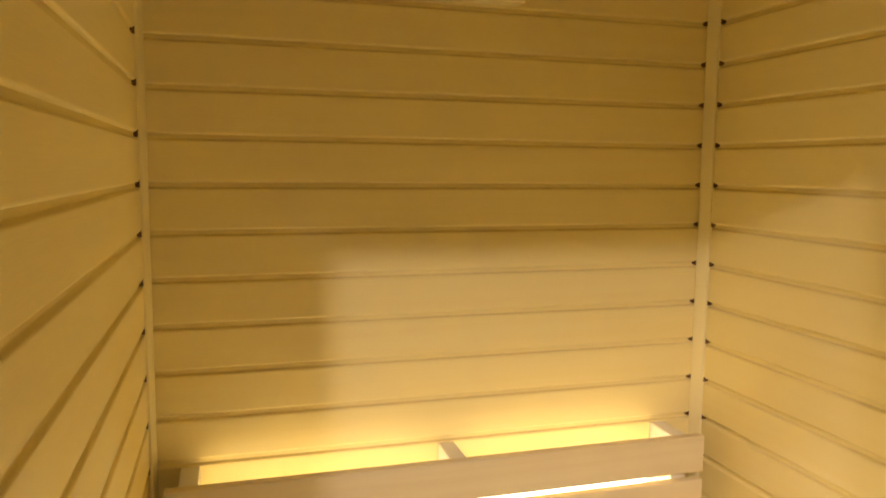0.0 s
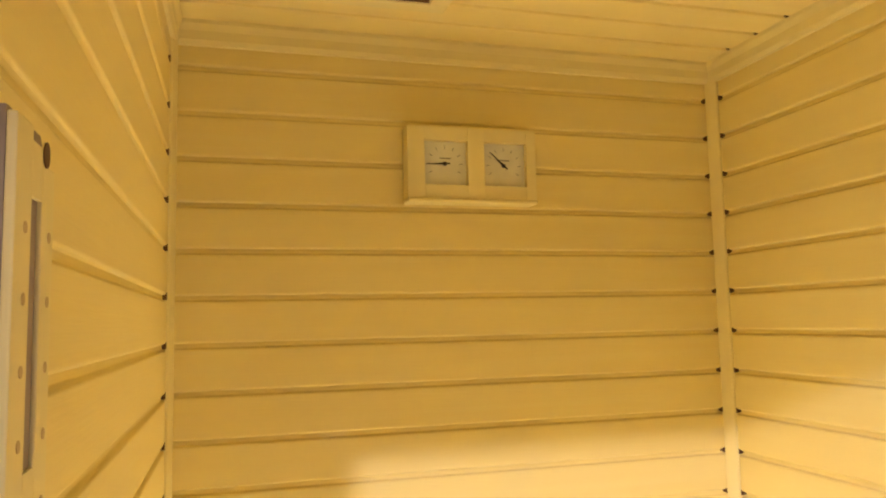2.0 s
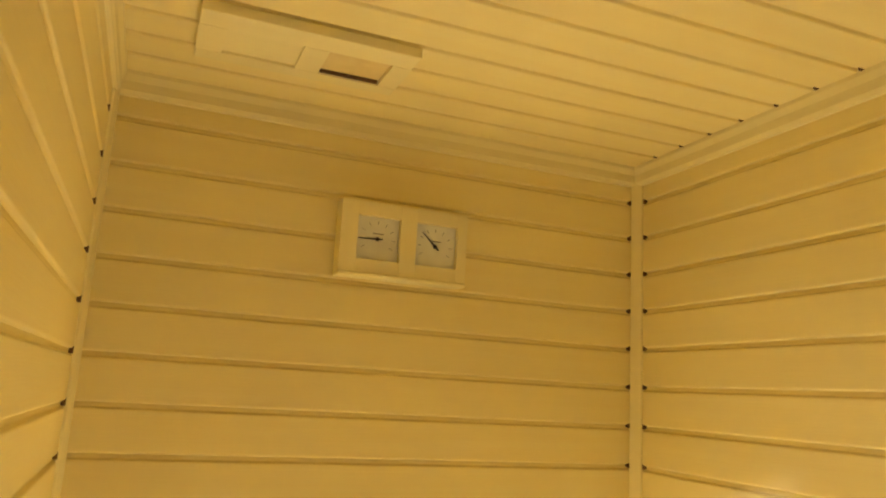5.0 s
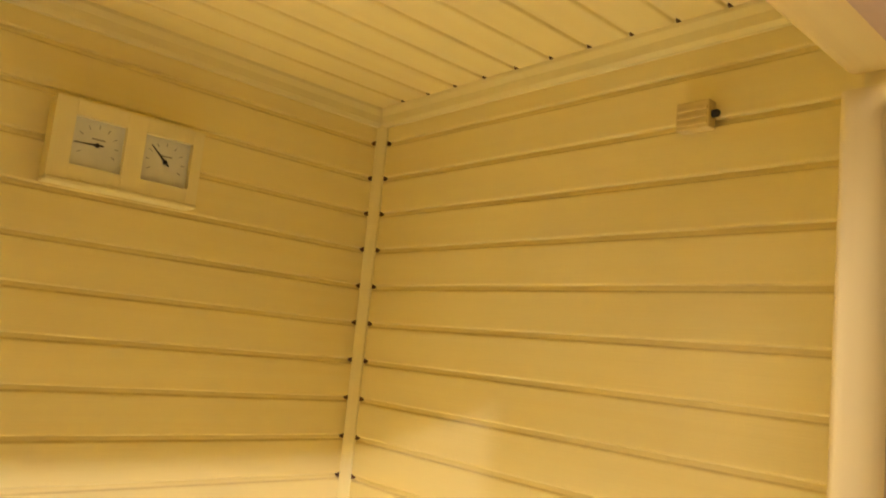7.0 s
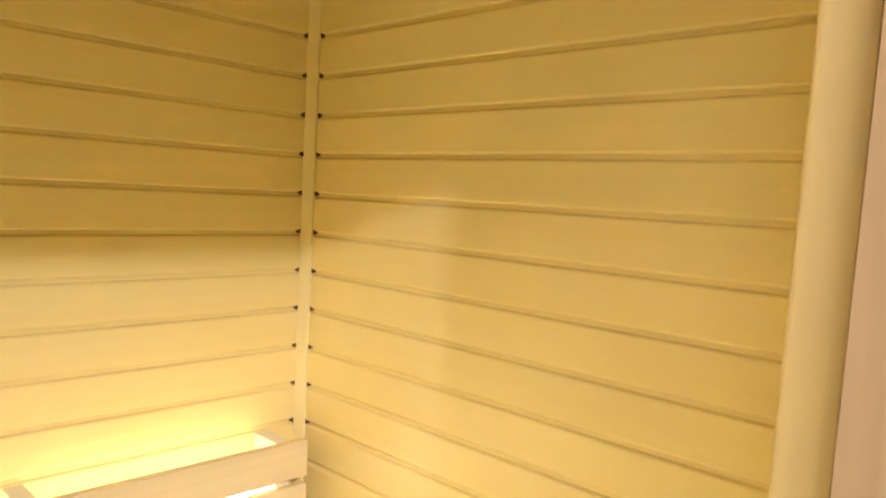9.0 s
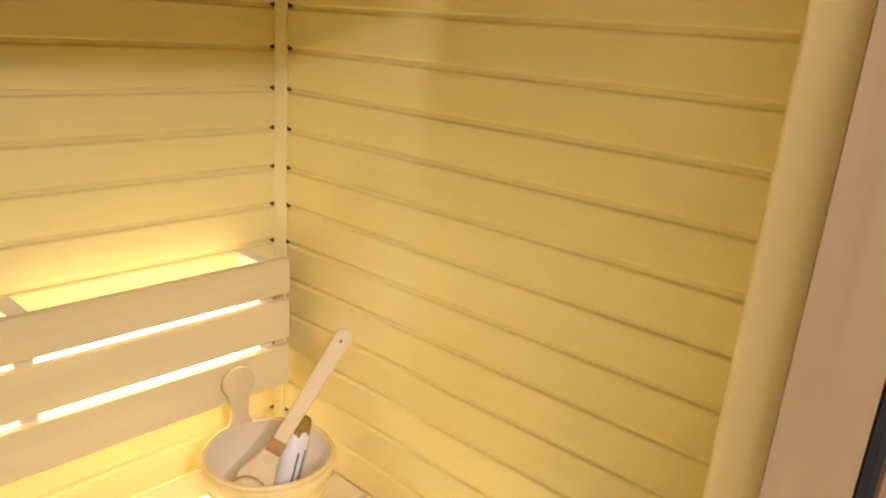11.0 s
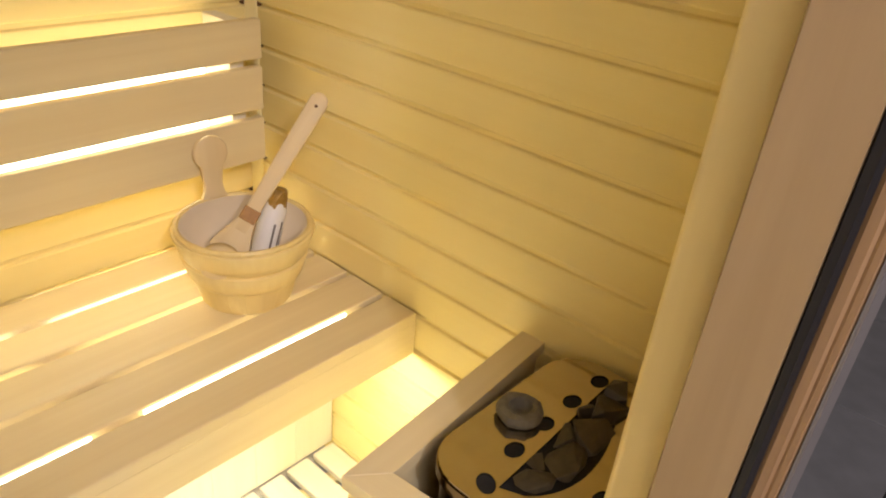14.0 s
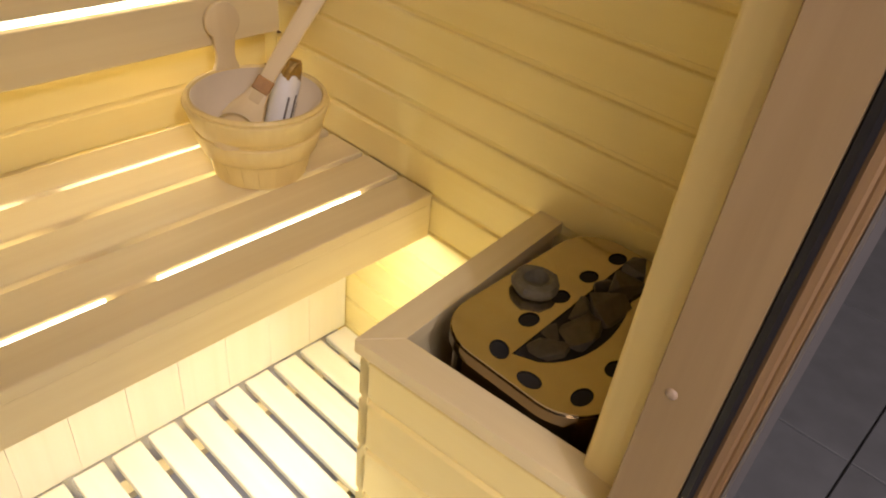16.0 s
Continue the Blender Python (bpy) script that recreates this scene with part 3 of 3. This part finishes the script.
part("bowl", lathe([(0, -0.026), (0.022, -0.022), (0.034, -0.010), (0.038, 0.004), (0.035, 0.004), (0.031, -0.007), (0.02, -0.017), (0, -0.021)], 28), M_LADLE, ladle, "round wooden bowl", True,
     LM @ Matrix.Translation((0, 0.006, -0.078)) @ Matrix.Rotation(radians(78), 4, "X"))

# ---- small bottle in the bucket ----
bottle = thing("bottle", -0.15, -0.28, 0.65, "small white-labelled scent bottle with gold foil cap in a bucket", "bottle")
b0, b1 = Vector((-0.1848, -0.2730, 0.5765)), Vector((-0.1343, -0.2616, 0.7013))
QM = Matrix.Translation(b0) @ (b1 - b0).to_track_quat("Z", "Y").to_matrix().to_4x4() @ Matrix.Diagonal((1.28, 1.28, 1, 1))
bl = (b1 - b0).length
part("body", lathe([(0, 0), (0.017, 0), (0.019, 0.003), (0.019, bl - 0.03), (0.015, bl - 0.02), (0.010, bl - 0.014), (0.010, bl - 0.008), (0, bl - 0.008)], 24), M_LABEL, bottle, "white wrapped bottle", True, QM)
for a in (150, 185, 215, 245, 275):
    ca, sa = math.cos(radians(a)), math.sin(radians(a))
    part("print_bar", boxed(-0.0008, 0.0008, -0.0016, 0.0016, 0.02, bl - 0.045 - (a % 4) * 0.006), M_INK, bottle, "grey printed bar", False, QM @ Matrix.Translation((0.0187 * ca, 0.0187 * sa, 0)) @ Matrix.Rotation(radians(a), 4, "Z"))
foil = lathe([(0.0178, bl - 0.044), (0.0172, bl - 0.030), (0.0160, bl - 0.016), (0.0140, bl - 0.004), (0.0145, bl + 0.006), (0.011, bl + 0.010), (0, bl + 0.011)], 22)
for v in foil.verts:
    v.co += Vector((v.co.x, v.co.y, 0)).normalized() * 0.004 * noise.noise(v.co * 130) if v.co.xy.length > 1e-4 else Vector()
    if v.co.z < bl - 0.03:
        v.co.z += 0.012 * noise.noise(v.co * 200)
part("cap", foil, M_FOIL, bottle, "crumpled gold foil cap", False, QM)

# ---- climate station ----
station = thing("climate_station", -0.55, -0.02, 1.89, "pale wooden wall thermometer and hygrometer with two square dials", "thermometer")
SX0, SX1, SZ0, SZ1 = -0.685, -0.430, 1.813, 1.957
dials = ((-0.652, -0.568), (-0.535, -0.450))
DZ0, DZ1 = 1.847, 1.931
fr = [(SX0, dials[0][0], SZ0 + 0.008, SZ1), (dials[0][1], dials[1][0], SZ0 + 0.008, SZ1), (dials[1][1], SX1, SZ0 + 0.008, SZ1)]
for x0, x1, z0, z1 in fr:
    part("stile", boxed(x0, x1, -0.040, -0.001, z0, z1, bev=0.0007), M_TRIM, station)
for x0, x1 in dials:
    part("rail", boxed(x0, x1, -0.0399, -0.001, SZ0 + 0.008, DZ0, bev=0.0006), M_TRIMX, station)
    part("rail", boxed(x0, x1, -0.0399, -0.001, DZ1, SZ1, bev=0.0006), M_TRIMX, station)
part("ledge", boxed(SX0, SX1, -0.045, -0.001, SZ0, SZ0 + 0.0078, bev=0.003), M_TRIMX, station, "rounded lower ledge")
for j, ((x0, x1), ang) in enumerate(zip(dials, (183, 137))):
    face = part("dial", boxed(x0, x1, -0.028, -0.010, DZ0, DZ1), M_DIAL, station, "grey paper dial")
    cx, cz = (x0 + x1) / 2, (DZ0 + DZ1) / 2
    pa = radians(ang)
    part("needle", prism([(-0.010, -0.0014), (0.006, -0.0016), (0.038, -0.0004), (0.038, 0.0004), (0.006, 0.0016), (-0.010, 0.0014)], -0.0302, -0.0292, "y"), M_NEEDLE, face, "thin black needle", False, pose(cx, 0, cz) @ Matrix.Rotation(-pa, 4, "Y"))
    part("hub", lathe([(0, 0.0035), (0.003, 0.003), (0.0042, 0.0), (0, 0.0)], 14), M_NEEDLE, face, "", True, pose(cx, -0.0285, cz) @ Matrix.Rotation(radians(90), 4, "X"))
    for i in range(9):
        ta = radians(-30 + 30 * i)
        r = 0.032
        part("tick", boxed(-0.0035, 0.0035, -0.0286, -0.0281, -0.0006, 0.0006), M_TICK, face, "", False, pose(cx + r * math.cos(ta), 0, cz + r * math.sin(ta)) @ Matrix.Rotation(-ta, 4, "Y"))
    part("print_bar", boxed(cx - 0.010, cx + 0.012, -0.0286, -0.0281, cz + 0.009, cz + 0.0115), M_TICK, face)

# ---- ceiling vent ----
vent = thing("ceiling_vent", -0.80, -0.235, TOP, "pale wooden sliding vent frame on the ceiling", "vent")
VX0, VX1, VY0, VY1, VZ = -0.979, -0.649, -0.341, -0.173, TOP - 0.021
h1, h2, hy0, hy1 = (-0.939, -0.823), (-0.784, -0.681), -0.292, -0.204
part("rail", boxed(VX0, VX1, VY0, hy0, VZ, TOP - 0.0035, bev=0.002), M_TRIMX, vent)
part("rail", boxed(VX0, VX1, hy1, VY1, VZ, TOP - 0.0035, bev=0.002), M_TRIMX, vent)
for x0, x1 in ((VX0, h1[0]), (h1[1], h2[0]), (h2[1], VX1)):
    part("stile", boxed(x0, x1, hy0, hy1, VZ + 0.0005, TOP - 0.0035), M_TRIMX, vent)
part("slide", boxed(h1[0], h1[1] + 0.02, hy0, hy1, VZ + 0.006, VZ + 0.012), M_TRIMX, vent, "pale sliding board")
part("lining", boxed(h2[0], h2[1], hy0, hy1, TOP - 0.013, TOP - 0.0034), M_BUCKET, vent, "greyish shut opening")
# solid dark bar that paints the shade along the opening's back edge
part("vent_gap_shade", boxed(h2[0] + 0.002, h2[1] - 0.002, hy1 - 0.006, hy1 - 0.0005, VZ + 0.003, TOP - 0.0132), M_DARK, vent, "dark bar standing for the shade in the gap")

# ---- sensor on the side wall ----
sensor = thing("sensor_block", -0.01, -0.79, 2.0, "small grooved wooden sensor cover with a black cable end", "sensor")
part("cover", boxed(-0.022, -0.0005, -0.822, -0.769, 1.957, 2.000, bev=0.002), M_BUCKET, sensor)
for i in range(3):
    part("ridge", boxed(-0.025, -0.0215, -0.820, -0.772, 1.962 + 0.011 * i, 1.968 + 0.011 * i, bev=0.001), M_BUCKET, sensor)
part("cable_end", lathe([(0, 0.010), (0.004, 0.010), (0.006, 0.007), (0.006, 0.0), (0, 0.0)], 14), M_RUBBER, sensor, "black cable end", True, pose(-0.011, -0.8222, 1.979) @ Matrix.Rotation(radians(90), 4, "X"))

# ---- sand timer on the side wall ----
timer = thing("sand_timer", -1.09, -1.05, 1.5, "pale wooden wall timer with two narrow grey tubes", "timer")
TY0, TY1, TZ0, TZ1, TX = -1.044, -0.983, 1.28, 1.678, -1.072
board = prism([(TY0, TZ0), (TY1, TZ0), (TY1, TZ1 - 0.012), (TY1 - 0.010, TZ1), (TY0, TZ1)], -1.0995, TX - 0.001, "x")
part("board", board, M_TIMER, timer, "grey backing board")
ys0, ys1 = TY0 + 0.024, TY0 + 0.040
part("face", boxed(TX - 0.001, TX + 0.003, TY0, ys0, TZ0, TZ1 - 0.002, bev=0.001), M_TRIM, timer)
part("face", boxed(TX - 0.001, TX + 0.003, ys1, TY1, TZ0, TZ1 - 0.014, bev=0.001), M_TRIM, timer)
for z0, z1 in ((1.647, 1.670), (1.525, 1.537), (TZ0, 1.36)):
    part("face", boxed(TX - 0.001, TX + 0.0028, ys0, ys1, z0, z1), M_TRIM, timer)
for z0, z1 in ((1.537, 1.647), (1.36, 1.525)):
    part("tube", boxed(TX - 0.001, TX + 0.001, ys0, ys1, z0, z1), M_TIMER, timer, "narrow grey tube")
# hanging hole as a flat disc, its inner shade given by dark colour
part("hang_hole_disc", lathe([(0, 0.0006), (0.005, 0.0006), (0.005, 0), (0, 0)], 14), M_DARK, timer, "dark disc standing for the shaded hanging hole", False, pose(TX + 0.003, -1.000, 1.668) @ Matrix.Rotation(radians(90), 4, "Y") @ Matrix.Diagonal((1.15, 1, 1, 1)))
for i in range(10):
    for yy in (ys0 - 0.010, ys1 + 0.012):
        part("mark", lathe([(0, 0.0004), (0.0025, 0.0004), (0.0025, 0), (0, 0)], 8), M_MARK, timer, "small brown mark", False, pose(TX + 0.0031, yy, 1.633 - 0.028 * i) @ Matrix.Rotation(radians(90), 4, "Y"))

# ---- dark wedges painting the shade in the open joint ends beside the trims ----
tri = [(0.0, -0.0062), (0.0066, -0.0032), (0.0066, 0.0016), (0.0, 0.0042)]
gapm = mesh_of(prism(tri, -0.0006, 0.008, "y"), "joint_gap_shade", M_DARK)
for kk in range(1, 26):
    z = groove(kk)
    share("joint_gap_shade", gapm, trim_1, pose(-0.0136, 0, z) @ Matrix.Rotation(radians(180), 4, "Z") @ Matrix.Diagonal((1, -1, 1, 1)))
    share("joint_gap_shade", gapm, trim_1, Matrix.Translation((0, -0.0268, z)) @ Matrix.Rotation(radians(-90), 4, "Z"))
    share("joint_gap_shade", gapm, trim_2, Matrix.Translation((-WID, -0.0312, z)) @ Matrix.Rotation(radians(-90), 4, "Z") @ Matrix.Diagonal((1.2, -1, 1.2, 1)))
for i in range(1, 14):
    share("joint_gap_shade", gapm, trim_3, Matrix.Translation((-0.0178, CY0 - CPITCH * i, TOP - 0.003)) @ Matrix.Rotation(radians(90), 4, "X") @ Matrix.Rotation(radians(180), 4, "Z") @ Matrix.Diagonal((1.0, -1, 0.75, 1)))

# ---- cladding planks and floor tiles, last ----
pb = plank_mesh("plank", WID + 0.0, M_CLAD)
ps = plank_mesh("plank", -FRONT, M_CLAD)
for kk in range(0, 28):
    z = groove(kk)
    if z > TOP + 0.01:
        continue
    share("plank", pb, wall_back, pose(-WID, 0.0, z))
    share("plank", ps, wall_right, Matrix.Translation((0, 0.0, z)) @ Matrix.Rotation(radians(-90), 4, "Z"))
    share("plank", ps, wall_left, Matrix.Translation((-WID, FRONT, z)) @ Matrix.Rotation(radians(90), 4, "Z"))
tl = mesh_of(boxed(-0.2975, 0.2975, -0.2975, 0.2975, -0.010, 0, bev=0.0015, seg=1), "tile", M_TILE)
hall_floor = tagged(new("pavement"), "grey square stone tiles of the hall", "floor", "", "structure")
for i in range(-7, 5):
    for j in range(-8, 6):
        cx, cy = 0.32 + i * 0.6, -1.02 + j * 0.6
        share("tile", tl, hall_floor, pose(cx, cy, -0.058))
